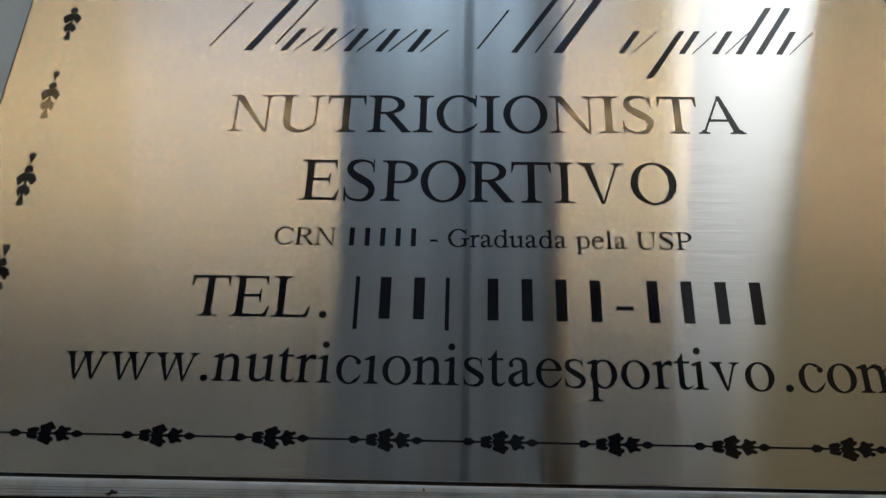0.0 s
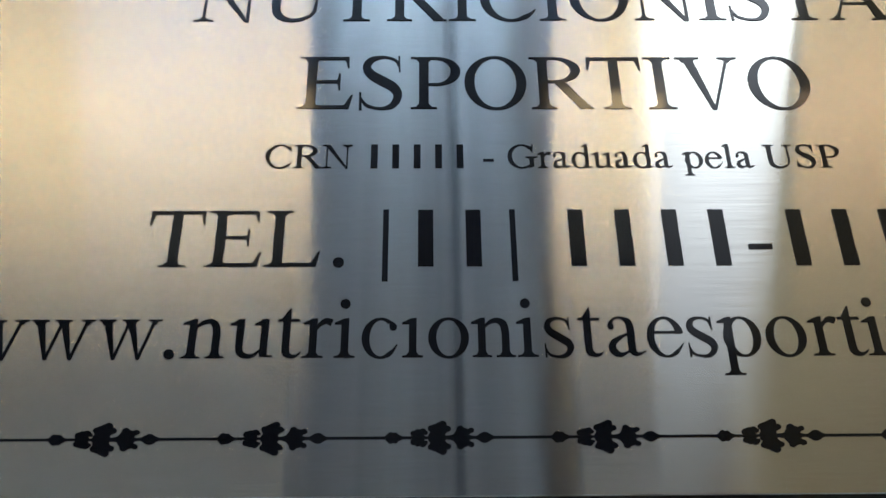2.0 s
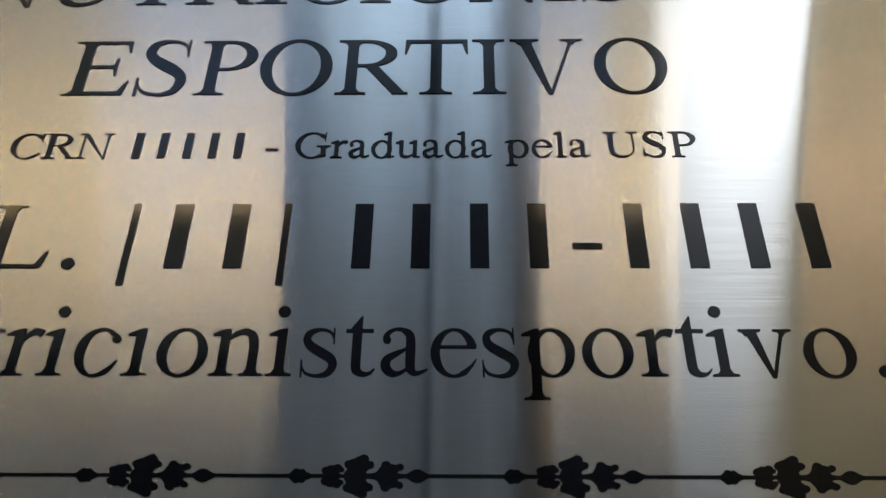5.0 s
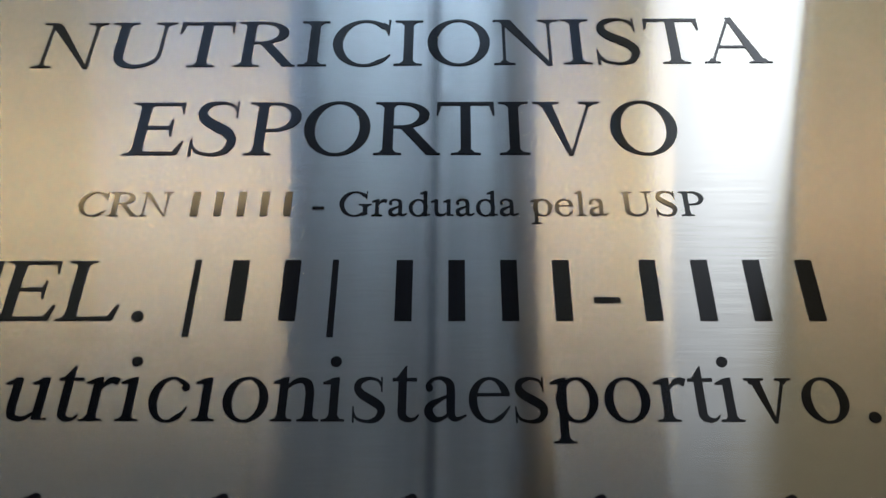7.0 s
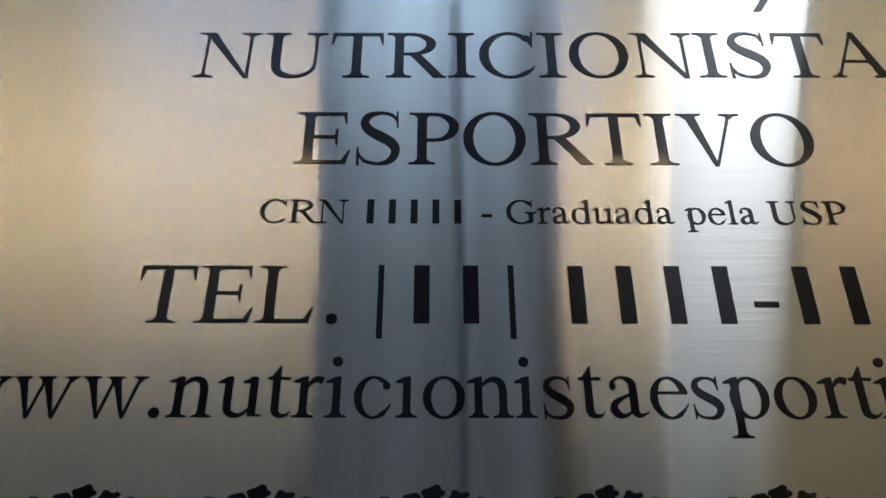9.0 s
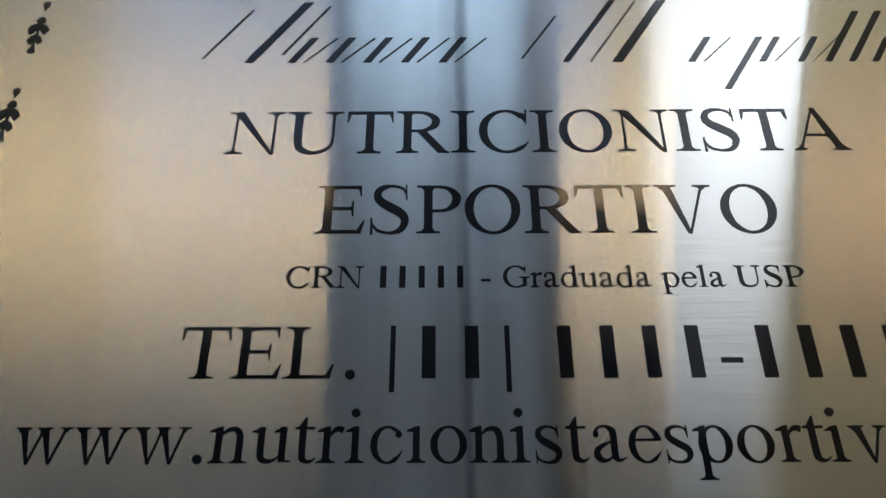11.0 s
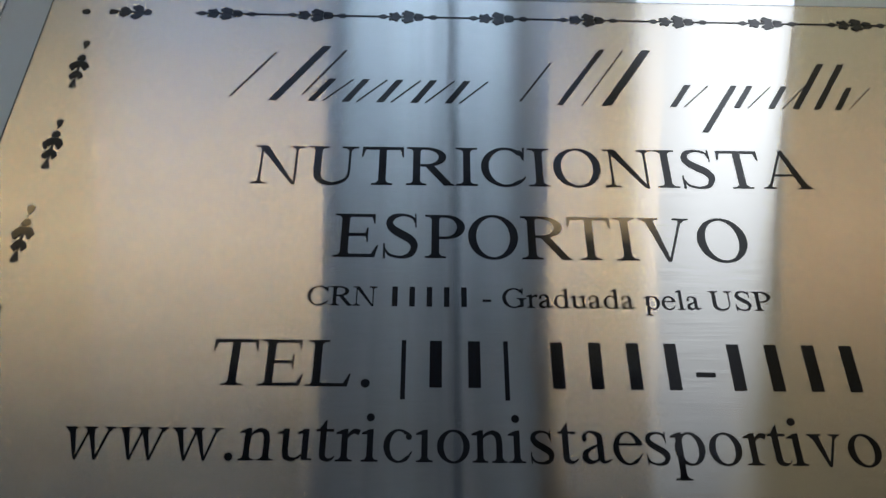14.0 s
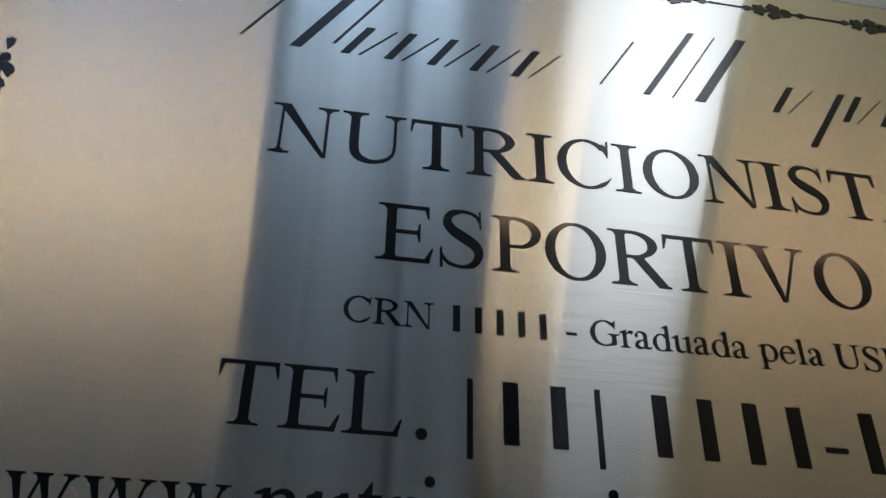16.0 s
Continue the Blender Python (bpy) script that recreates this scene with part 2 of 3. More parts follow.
# added glow, unseen itself, that shines on the column through the transom
tagged(part("backdrop", boxes((-1.0, WALL_Y + 0.45, 2.5, 1.0, WALL_Y + 0.47, 4.6)), TRANSOM_FILL), "added blue glow behind the transom that lights the column", "sky", kind="structure")

# wall that carries the plaque: grey panels, dark gap under the ledge, off-white paint
TX0, TX1, TZ0, TZ1 = -0.55, 0.55, 2.98, 3.95  # transom window added out of view above the panels to light the column
tagged(part("wall_north", boxes((-HALF, WALL_Y + 0.05, 1.75, HALF, WALL_Y + 0.2, TZ0), (-HALF, WALL_Y + 0.202, 1.78, HALF, WALL_Y + 0.416, 1.85), (-HALF, WALL_Y + 0.05, TZ1, HALF, WALL_Y + 0.2, TOP),
                                (-HALF, WALL_Y + 0.05, TZ0, TX0, WALL_Y + 0.2, TZ1), (TX1, WALL_Y + 0.05, TZ0, HALF, WALL_Y + 0.2, TZ1)), MASONRY),
       "grey masonry wall with an added transom opening above the panels", "wall", kind="structure")
transom = tagged(new("window_2"), "added transom window, out of view, that lets in light for the column", "window", kind="structure")
for r in ((TX0, WALL_Y + 0.1, TZ0, TX0 + 0.03, WALL_Y + 0.14, TZ1), (TX1 - 0.03, WALL_Y + 0.1, TZ0, TX1, WALL_Y + 0.14, TZ1),
          (TX0 + 0.03, WALL_Y + 0.1, TZ0, TX1 - 0.03, WALL_Y + 0.14, TZ0 + 0.03), (TX0 + 0.03, WALL_Y + 0.1, TZ1 - 0.03, TX1 - 0.03, WALL_Y + 0.14, TZ1)):
    part("window_frame", boxes(r, bevel=0.003), ALU, transom)
PANEL_L = -0.2403
tagged(part("grey_wall_panel", boxes((-1.6, WALL_Y - 0.0042, 1.3692, PANEL_L - 0.0008, WALL_Y + 0.008, 2.1), bevel=0.0003), GREY_WALL), "grey painted wall panel beside the glass", "wall panel", kind="structure")
tagged(part("grey_wall_panel", boxes((0.2615, WALL_Y - 0.0042, 1.3692, 1.6, WALL_Y + 0.008, 2.1), bevel=0.0003), GREY_WALL), "grey painted wall panel beside the glass", "wall panel", kind="structure")
tagged(part("glass_panel", boxes((PANEL_L, WALL_Y - 0.004, 1.3692, 0.2605, WALL_Y + 0.008, 1.6440), bevel=0.0003), GLASS), "blue-grey half-mirrored glass panel behind the plaque", "glass panel", kind="structure")
tagged(part("glass_panel", boxes((PANEL_L, WALL_Y - 0.004, 1.6450, 0.2605, WALL_Y + 0.008, 2.1), bevel=0.0003), GLASS), "blue-grey half-mirrored glass panel above the plaque", "glass panel", kind="structure")
# the wall is set back under the ledge: off-white paint, and a black sheet for the shaded void
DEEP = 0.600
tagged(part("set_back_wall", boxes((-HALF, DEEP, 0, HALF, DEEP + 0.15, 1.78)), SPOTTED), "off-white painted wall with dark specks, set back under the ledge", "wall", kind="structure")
tagged(part("black_void_sheet", prism([(-HALF, 1.0), (0.120, 1.0), (0.1405, 1.3953), (0.1535, 1.4013), (0.1565, 1.4085), (0.1720, 1.4090), (0.1825, 1.4136), (0.30, 1.47), (-HALF, 1.47)], DEEP - 0.006, DEEP - 0.0005), BLACK), "black sheet standing in for the shaded void under the ledge", "panel", kind="structure")


def paint_speck(x, z, r, seed):
    """A flat irregular drip of dark paint."""
    rnd = random.Random(seed)
    pts = [(x + r * rnd.uniform(0.6, 1.2) * math.cos(radians(40 * k)), z + r * rnd.uniform(0.5, 1.3) * math.sin(radians(40 * k))) for k in range(9)]
    tagged(part("paint_speck", prism(pts, DEEP - 0.0008, DEEP - 0.0001), JOINT), "small dark paint speck on the off-white wall", "speck", kind="structure")


for i, (x, z, r) in enumerate(((0.2105, 1.4032, 0.0009), (0.2143, 1.4003, 0.0010), (0.1965, 1.4010, 0.0016), (0.2140, 1.3985, 0.0006), (0.2290, 1.3990, 0.0007))):
    paint_speck(x, z, r, i)

# aluminium ledge with grooves, under the plaque
def tapered(face, x0, x1, h0, h1):
    """A bar along x with the given section, h0 high at one end and h1 at the other."""
    bm = bmesh.new()
    ends = [[bm.verts.new((x, y, -h * v)) for y, v in face] for x, h in ((x0, h0), (x1, h1))]
    for i in range(len(face)):
        j = (i + 1) % len(face)
        bm.faces.new((ends[0][i], ends[0][j], ends[1][j], ends[1][i]))
    for e in ends:
        bm.faces.new(e)
    return bm


ledge = empty("aluminium_ledge", "scuffed aluminium ledge with fine grooves under the plaque", "ledge", (0.0, 0.3222, 1.3694))
LIP = [(0.0086, 0.0), (0.0026, 0.0), (0.0012, 0.05), (0.0005, 0.12), (0.0001, 0.22), (0.0, 0.30), (0.0, 0.53), (0.0014, 0.53), (0.0014, 0.32), (0.0086, 0.32)]
GROOVED = [(0.00005, 0.535)]
for k in range(3):
    g = 0.55 + 0.15 * k
    GROOVED += [(0.00035, g), (0.00035, g + 0.035), (0.0, g + 0.055), (0.0, g + 0.12)]
GROOVED += [(0.0004, 1.0), (0.0014, 1.0), (0.0014, 0.535)]
part("lip", tapered(LIP, -0.45, 0.34, 0.0101, 0.0024), ALU, ledge, "smooth rounded lip")
part("grooved_edge", tapered(GROOVED, -0.45, 0.34, 0.0101, 0.0024), ALU, ledge, "finely grooved lower edge")
part("scuff", prism([(-0.1285, -0.0062), (-0.1268, -0.0054), (-0.1262, -0.0044), (-0.1251, -0.0050), (-0.1236, -0.0052), (-0.1240, -0.0058), (-0.1258, -0.0061), (-0.1268, -0.0067)], -0.0002, 0.0002), JOINT, ledge, "dark scuff mark")
part("scuff", prism([(-0.0126, -0.0022), (-0.0124, -0.0015), (-0.0121, -0.0018), (-0.0118, -0.0022), (-0.0121, -0.0027)], -0.0002, 0.0003), JOINT, ledge, "small dark nick")
# dark strip put in for the dark gap above the ledge
tagged(part("gasket", boxes((-0.45, 0.3285, 1.3684, 0.34, WALL_Y - 0.0035, 1.3730)), JOINT), "dark strip standing in for the gap between plaque and ledge", "gasket", kind="structure")

# bracket under the ledge
bracket = empty("wall_bracket", "black steel bracket on the wall under the ledge", "bracket", (0.1672, DEEP - 0.006, 1.405))
part("strap", boxes((-0.0143, -0.008, -0.004, -0.0081, -0.0002, 0.05), bevel=0.0005), BLACK, bracket)
part("strap", prism([(0.0005, 0.05), (0.0005, 0.0), (0.0012, -0.0022), (0.0070, -0.0014), (0.0072, 0.05)], -0.008, -0.0002), BLACK, bracket)
part("arm", prism([(-0.0240, -0.0098), (0.0017, -0.0064), (0.0100, -0.0030), (0.0098, -0.0012), (0.0082, 0.0035), (0.0009, -0.0003), (-0.0084, -0.0037), (-0.0240, -0.0064)], -0.009, -0.0002), BLACK, bracket)

# clad column that stands across from the plaque
column = empty("clad_column", "grey clad column with a dark joint down its middle", "column", (0.0, -0.40, 0.0))
part("panel", boxes((-0.175, -0.06, 0, -0.002, 0.07, 4.9), bevel=0.006), CLAD, column)
part("panel", boxes((0.0075, -0.06, 0, 0.088, 0.07, 4.9), bevel=0.003), CLAD, column)
part("core", boxes((-0.16, -0.055, 0, 0.10, 0.062, 4.9)), SLATE, column, "dark recessed joint")


def rounded_edge(x0, x1, y0, y1, top):
    """An upright edge strip whose face curves back from y1 to y0."""
    arc = [(x0 + (x1 - x0) * math.sin(radians(a)), y0 + (y1 - y0) * math.cos(radians(a))) for a in range(0, 91, 9)] + [(x0, y0)]
    bm = bmesh.new()
    low, high = [[bm.verts.new((x, y, z)) for x, y in arc] for z in (0.0, top)]
    bm.faces.new(low)
    bm.faces.new(high)
    for i in range(len(arc)):
        j = (i + 1) % len(arc)
        f = bm.faces.new((low[i], low[j], high[j], high[i]))
        f.smooth = i < len(arc) - 2
    return bm


part("edge_trim", rounded_edge(0.0885, 0.143, -0.06, 0.07, 4.9), SATIN, column, "lighter rounded satin edge")

# pale band added so the top of the plaque reflects bluish light
tagged(part("upper_wall_band", boxes((-1.36, BACK_Y + 0.002, 3.38, WX0 - 0.04, BACK_Y + 0.02, TOP)), PALE), "added pale blue-grey band that brightens high reflections in the plaque", "wall", kind="structure")

# tall window
win = tagged(new("window_1"), "tall bright window with a white frame", "window", kind="structure")
part("window_frame", prism([(WX0, WZ0), (WX0 + 0.015, WZ0), (WXA + 0.015, WZ1), (WXA, WZ1)], THICK, BACK_Y - 0.012), WHITE, win)
part("window_frame", prism([(WX1 - 0.015, WZ0), (WX1, WZ0), (WXT, WZ1), (WXT - 0.015, WZ1)], THICK, BACK_Y - 0.012), WHITE, win)
part("window_frame", boxes((WX0 + 0.02, THICK, WZ0, WX1 - 0.015, BACK_Y - 0.012, WZ0 + 0.02), bevel=0.003), WHITE, win)
part("window_frame", boxes((WXA + 0.015, THICK, WZ1 - 0.02, WXT - 0.02, BACK_Y - 0.012, WZ1), bevel=0.003), WHITE, win)


def tube_light(x0, x1, glow, clear_end=False, y=BACK_Y, z=3.20, size=1.0):
    lamp = empty("fluorescent_lamp", "warm fluorescent lamp with a ribbed diffuser", "lamp", ((x0 + x1) / 2, y, z), "fluorescent wall lamps")
    w = (x1 - x0) / 2
    part("housing", boxes((-w, 0, -0.07 * size, w, 0.03 * size, 0.07 * size), bevel=0.004 * size), WHITE, lamp)
    bm = bmesh.new()
    n = int(w * 2 / (0.026 * size))
    for i in range(n):
        a = -w + 0.001 + i * (2 * w - 0.002 - 0.0165 * size) / (n - 1)
        box(bm, a, 0.032 * size, -0.05 * size, a + 0.0165 * size, 0.038 * size, 0.05 * size)
    part("diffuser", bm, glow, lamp, "glowing ribbed diffuser")
    if clear_end:
        part("clear_end", boxes((-w - 0.044, 0.0, -0.044, -w + 0.004, 0.040, 0.044), bevel=0.003), CLEAR_GLOW, lamp, "glowing unribbed end")
    return lamp


tube_light(-1.20, 0.81, TUBE_GLOW, True)
tube_light(-2.8, -1.2445, SIDE_GLOW)
tube_light(0.622, 1.60, OLD_GLOW, y=PART_Y, z=2.25, size=0.44)

# ---------------------------------------------------------------- the plaque
plaque = empty("wall_plaque", "brushed steel office plaque with black engraved lettering", "plaque", (0.0, PLATE_Y, 0.0))
PX0, PX1, PZ0, PZ1 = -0.2158, 0.2370, 1.3713, 1.6430
part("backing", boxes((PX0 - 0.0014, 0.0014, PZ0 - 0.0004, PX1 + 0.0014, 0.0034, PZ1 + 0.0019)), JOINT, plaque, "dark backing sheet")
part("plate", boxes((PX0, 0.0, PZ0, PX1, 0.0013, PZ1), bevel=0.0003), STEEL, plaque, "horizontally brushed steel plate")

INK = 0.00025  # how far the lettering stands proud


class Pen:
    """Draws flat strokes in letter units (1000 to the em) and gives them thickness."""

    def __init__(self):
        self.strips = []

    def strip(self, pairs):
        self.strips.append(pairs)

    def bar(self, x0, y0, x1, y1):
        self.strip([((x0, y0), (x1, y0)), ((x0, y1), (x1, y1))])

    def diag(self, x0, x1, ya, x2, x3, yb):
        self.strip([((x0, ya), (x1, ya)), ((x2, yb), (x3, yb))])

    def slab(self, x0, x1, y, up, e):
        self.strip([((x0 - e, y), (x1 + e, y)), ((x0 - e, y + 15 * up), (x1 + e, y + 15 * up)),
                    ((x0 - e * 0.35, y + 24 * up), (x1 + e * 0.35, y + 24 * up)), ((x0, y + 62 * up), (x1, y + 62 * up))])

    def stem(self, x0, x1, y0, y1, foot=80, head=80):
        self.bar(x0, y0, x1, y1)
        if foot:
            self.slab(x0, x1, y0, 1, foot)
        if head:
            self.slab(x0, x1, y1, -1, head)

    def flag(self, x, y):
        self.strip([((x - 75, y - 42), (x - 75, y - 60)), ((x + 30, y + 6), (x + 30, y - 60)), ((x + 84, y + 12), (x + 84, y - 60))])

    def ring(self, cx, cy, rx, ry, tx, ty, a0=0, a1=360, n=36):
        n = max(6, round(n * (a1 - a0) / 360))
        out = []
        for i in range(n + 1):
            a = radians(a0 + (a1 - a0) * i / n)
            out.append(((cx + rx * math.cos(a), cy + ry * math.sin(a)), (cx + (rx - tx) * math.cos(a), cy + (ry - ty) * math.sin(a))))
        self.strip(out)

    def dot(self, cx, cy, r, ry=0):
        self.ring(cx, cy, r, ry or r, r * 0.999, (ry or r) * 0.999, n=16)

    def stroke(self, *pts, steps=6):
        p = [Vector((x, y, w)) for x, y, w in pts]
        p = [2 * p[0] - p[1]] + p + [2 * p[-1] - p[-2]]
        line = []
        for i in range(1, len(p) - 2):
            for k in range(steps):
                t = k / steps
                line.append(0.5 * (2 * p[i] + (p[i + 1] - p[i - 1]) * t + (2 * p[i - 1] - 5 * p[i] + 4 * p[i + 1] - p[i + 2]) * t * t
                                   + (3 * p[i] - p[i - 1] - 3 * p[i + 1] + p[i + 2]) * t ** 3))
        line.append(p[-2])
        out = []
        for i, q in enumerate(line):
            d = line[min(i + 1, len(line) - 1)] - line[max(i - 1, 0)]
            nrm = Vector((-d.y, d.x)).normalized() * max(q.z, 8) / 2
            out.append(((q.x + nrm.x, q.y + nrm.y), (q.x - nrm.x, q.y - nrm.y)))
        self.strip(out)

    def into(self, bm, ox, oz, sx, sz):
        for s, pairs in enumerate(self.strips):
            deep = -INK - 2e-6 * s
            front = [[bm.verts.new((ox + x * sx, deep, oz + y * sz)) for x, y in pr] for pr in pairs]
            back = [[bm.verts.new((ox + x * sx, -0.00002, oz + y * sz)) for x, y in pr] for pr in pairs]
            for i in range(len(pairs) - 1):
                bm.faces.new((front[i][0], front[i][1], front[i + 1][1], front[i + 1][0]))
                for e in (0, 1):
                    bm.faces.new((front[i][e], front[i + 1][e], back[i + 1][e], back[i][e]))
            for i in (0, -1):
                bm.faces.new((front[i][0], front[i][1], back[i][1], back[i][0]))


def glyph(ch):
    """One letter in a book serif, and its advance."""
    p = Pen()
    w = 500
    if ch == "A":
        w = 722
        p.diag(78, 112, 0, 338, 372, 674)
        p.diag(535, 642, 0, 322, 382, 674)
        p.bar(190, 218, 515, 250)
        p.slab(78, 112, 0, 1, 66)
        p.slab(535, 642, 0, 1, 66)
    elif ch in "CG":
        w = 667 if ch == "C" else 722
        p.ring(365, 331, 337, 345, 108, 30, 42, 306, 44)
        p.stroke((452, 16, 40), (531, 60, 52), (592, 106, 28), (634, 160, 12))
        p.diag(606, 620, 448, 606, 634, 676)
        p.stroke((612, 470, 18), (590, 560, 62), (540, 612, 60))
        if ch == "G":
            p.stem(540, 640, 50, 320, 0, 90)
            p.stroke((520, 32, 46), (600, 56, 40), (640, 84, 30))
    elif ch == "E":
        w = 611
        p.stem(112, 214, 0, 662, 90, 90)
        p.bar(214, 624, 548, 662)
        p.diag(536, 552, 520, 500, 548, 640)
        p.bar(214, 322, 462, 360)
        p.diag(446, 464, 236, 425, 464, 341)
        p.diag(425, 464, 341, 446, 464, 444)
        p.bar(214, 0, 562, 40)
        p.diag(500, 565, 20, 582, 600, 170)
    elif ch == "I":
        w = 333
        p.stem(116, 217, 0, 662, 98, 98)
    elif ch == "L":
        w = 611
        p.stem(112, 214, 0, 662, 90, 90)
        p.bar(214, 0, 564, 40)
        p.diag(500, 566, 20, 582, 600, 174)
    elif ch == "N":
        w = 722
        p.bar(106, 0, 138, 640)
        p.slab(106, 138, 0, 1, 94)
        p.diag(562, 612, -12, 70, 196, 662)
        p.bar(12, 643, 120, 662)
        p.bar(578, -12, 612, 662)
        p.slab(578, 612, 662, -1, 94)
    elif ch == "O":
        w = 722
        p.ring(361, 331, 328, 345, 108, 30, n=48)
    elif ch in "PR":
        w = 556 if ch == "P" else 667
        p.stem(102, 204, 0, 662, 86, 86)
        lo = 290 if ch == "P" else 328
        p.bar(204, 632, 290, 662)
        p.bar(204, lo, 290, lo + 32)
        p.ring(282, (662 + lo) / 2, 260 if ch == "P" else 276, (662 - lo) / 2, 106, 31, -92, 92)
        if ch == "R":
            p.diag(528, 648, 0, 258, 378, 350)
            p.bar(520, 0, 664, 18)
    elif ch == "S":
        w = 556
        p.stroke((452, 545, 20), (415, 622, 30), (290, 660, 32), (160, 622, 72), (116, 525, 92), (165, 432, 104), (280, 352, 116), (400, 268, 108),
                 (446, 165, 92), (395, 45, 68), (275, 2, 32), (140, 32, 32), (84, 92, 28), (58, 150, 16))
        p.diag(454, 472, 470, 446, 466, 676)
        p.diag(46, 78, -14, 44, 66, 206)
    elif ch == "T":
        w = 611
        p.stem(254, 356, 0, 662, 94, 0)
        p.bar(22, 622, 590, 662)
        p.diag(17, 34, 492, 22, 76, 640)
        p.diag(577, 594, 492, 536, 590, 640)
    elif ch == "U":
        w = 722
        p.stem(104, 206, 220, 662, 0, 90)
        p.bar(572, 220, 606, 662)
        p.slab(572, 606, 662, -1, 98)
        p.stroke((155, 240, 102), (168, 130, 98), (225, 50, 78), (350, 8, 46), (490, 46, 40), (570, 130, 36), (589, 240, 34))
    elif ch == "V":
        w = 722
        p.diag(340, 384, -12, 92, 204, 662)
        p.diag(352, 384, -12, 566, 602, 662)
        p.slab(96, 206, 662, -1, 78)
        p.slab(568, 600, 662, -1, 92)
    elif ch == "a":
        w = 444
        p.stroke((72, 352, 66), (82, 400, 44), (130, 442, 28), (200, 448, 36), (272, 402, 74), (290, 320, 84), (290, 110, 84), (306, 45, 70), (356, 24, 38), (440, 62, 14))
        p.stroke((290, 276, 18), (185, 222, 40), (92, 160, 72), (78, 84, 86), (132, 24, 66), (205, 28, 34), (290, 88, 22))
        p.dot(80, 345, 36)
    elif ch == "c":
        w = 444
        p.ring(232, 222, 207, 238, 86, 26, 52, 304)
        p.dot(368, 352, 42)
        p.stroke((340, 400, 46), (375, 366, 50), (380, 350, 40))
        p.stroke((286, 12, 32), (326, 36, 48), (374, 84, 28), (412, 145, 12))
    elif ch == "d":
        p.ring(232, 222, 206, 236, 86, 26)
        p.bar(340, 20, 424, 683)
        p.flag(340, 671)
        p.diag(340, 424, 0, 340, 424, 60)
        p.bar(400, 20, 490, 38)
    elif ch == "e":
        w = 444
        p.ring(230, 222, 206, 238, 84, 26, 14, 304)
        p.bar(60, 262, 424, 290)
        p.stroke((284, 12, 32), (324, 36, 46), (376, 86, 28), (424, 156, 12))
    elif ch in "il\u0131":
        w = 278
        p.stem(97, 181, 0, 445 if ch != "l" else 680, 72, 0)
        p.flag(97, 445 if ch != "l" else 671)
        if ch == "i":
            p.dot(132, 628, 56)
    elif ch in "mn":
        w = 778 if ch == "m" else 500
        p.stem(84, 168, 0, 440, 64, 0)
        p.flag(84, 445)
        for k in range(2 if ch == "m" else 1):
            x = k * 272
            p.stroke((160 + x, 352, 24), (220 + x, 405, 42), (295 + x, 425, 58), (362 + x, 385, 82), (386 + x, 290, 84), (386 + x, 200, 84))
            p.stem(344 + x, 428 + x, 0, 250, 64, 0)
    elif ch == "o":
        p.ring(250, 222, 224, 238, 90, 26)
    elif ch == "p":
        p.stem(80, 164, -217, 440, 72, 0)
        p.flag(80, 445)
        p.ring(262, 222, 208, 236, 88, 26)
    elif ch == "r":
        w = 333
        p.stem(84, 168, 0, 440, 74, 0)
        p.flag(84, 445)
        p.stroke((160, 335, 26), (205, 395, 46), (262, 424, 66), (325, 405, 78))
    elif ch == "s":
        w = 389
        p.stroke((322, 350, 16), (290, 420, 24), (198, 446, 28), (108, 412, 58), (86, 345, 72), (126, 280, 82), (215, 222, 88), (305, 160, 84),
                 (326, 92, 72), (282, 20, 54), (190, -2, 28), (95, 26, 24), (54, 100, 16))
        p.diag(318, 332, 305, 312, 328, 460)
        p.diag(50, 68, -10, 46, 60, 150)
    elif ch == "t":
        w = 278
        p.bar(72, 110, 156, 450)
        p.diag(40, 156, 430, 142, 156, 579)
        p.bar(13, 418, 256, 450)
        p.stroke((114, 140, 84), (122, 56, 80), (180, 16, 48), (240, 26, 26), (279, 66, 12))
    elif ch == "u":
        p.bar(76, 130, 160, 450)
        p.flag(76, 438)
        p.stroke((118, 160, 84), (134, 62, 80), (205, 20, 56), (280, 32, 34), (345, 84, 24))
        p.bar(342, 12, 426, 450)
        p.flag(342, 438)
        p.bar(400, 10, 486, 30)
    elif ch == "v":
        p.diag(236, 266, -14, 62, 158, 450)
        p.diag(236, 266, -14, 378, 410, 450)
        p.slab(64, 156, 450, -1, 52)
        p.slab(380, 408, 450, -1, 66)
    elif ch == "w":
        w = 722
        p.diag(214, 244, -14, 62, 154, 450)
        p.diag(214, 244, -14, 336, 364, 420)
        p.diag(478, 508, -14, 318, 410, 450)
        p.diag(478, 508, -14, 612, 644, 450)
        p.slab(64, 152, 450, -1, 50)
        p.slab(320, 408, 450, -1, 50)
        p.slab(614, 642, 450, -1, 64)
    elif ch == ".":
        w = 250
        p.dot(125, 46, 58)
    elif ch == "-":
        w = 333
        p.bar(38, 190, 288, 252)
    elif ch == " ":
        w = 250
    elif ch == "#":  # a plain bar in place of a figure
        p.bar(170, 0, 330, 672)
    elif ch == "|":  # a thin plain bar
        w = 333
        p.bar(135, -170, 195, 676)
    return p, w


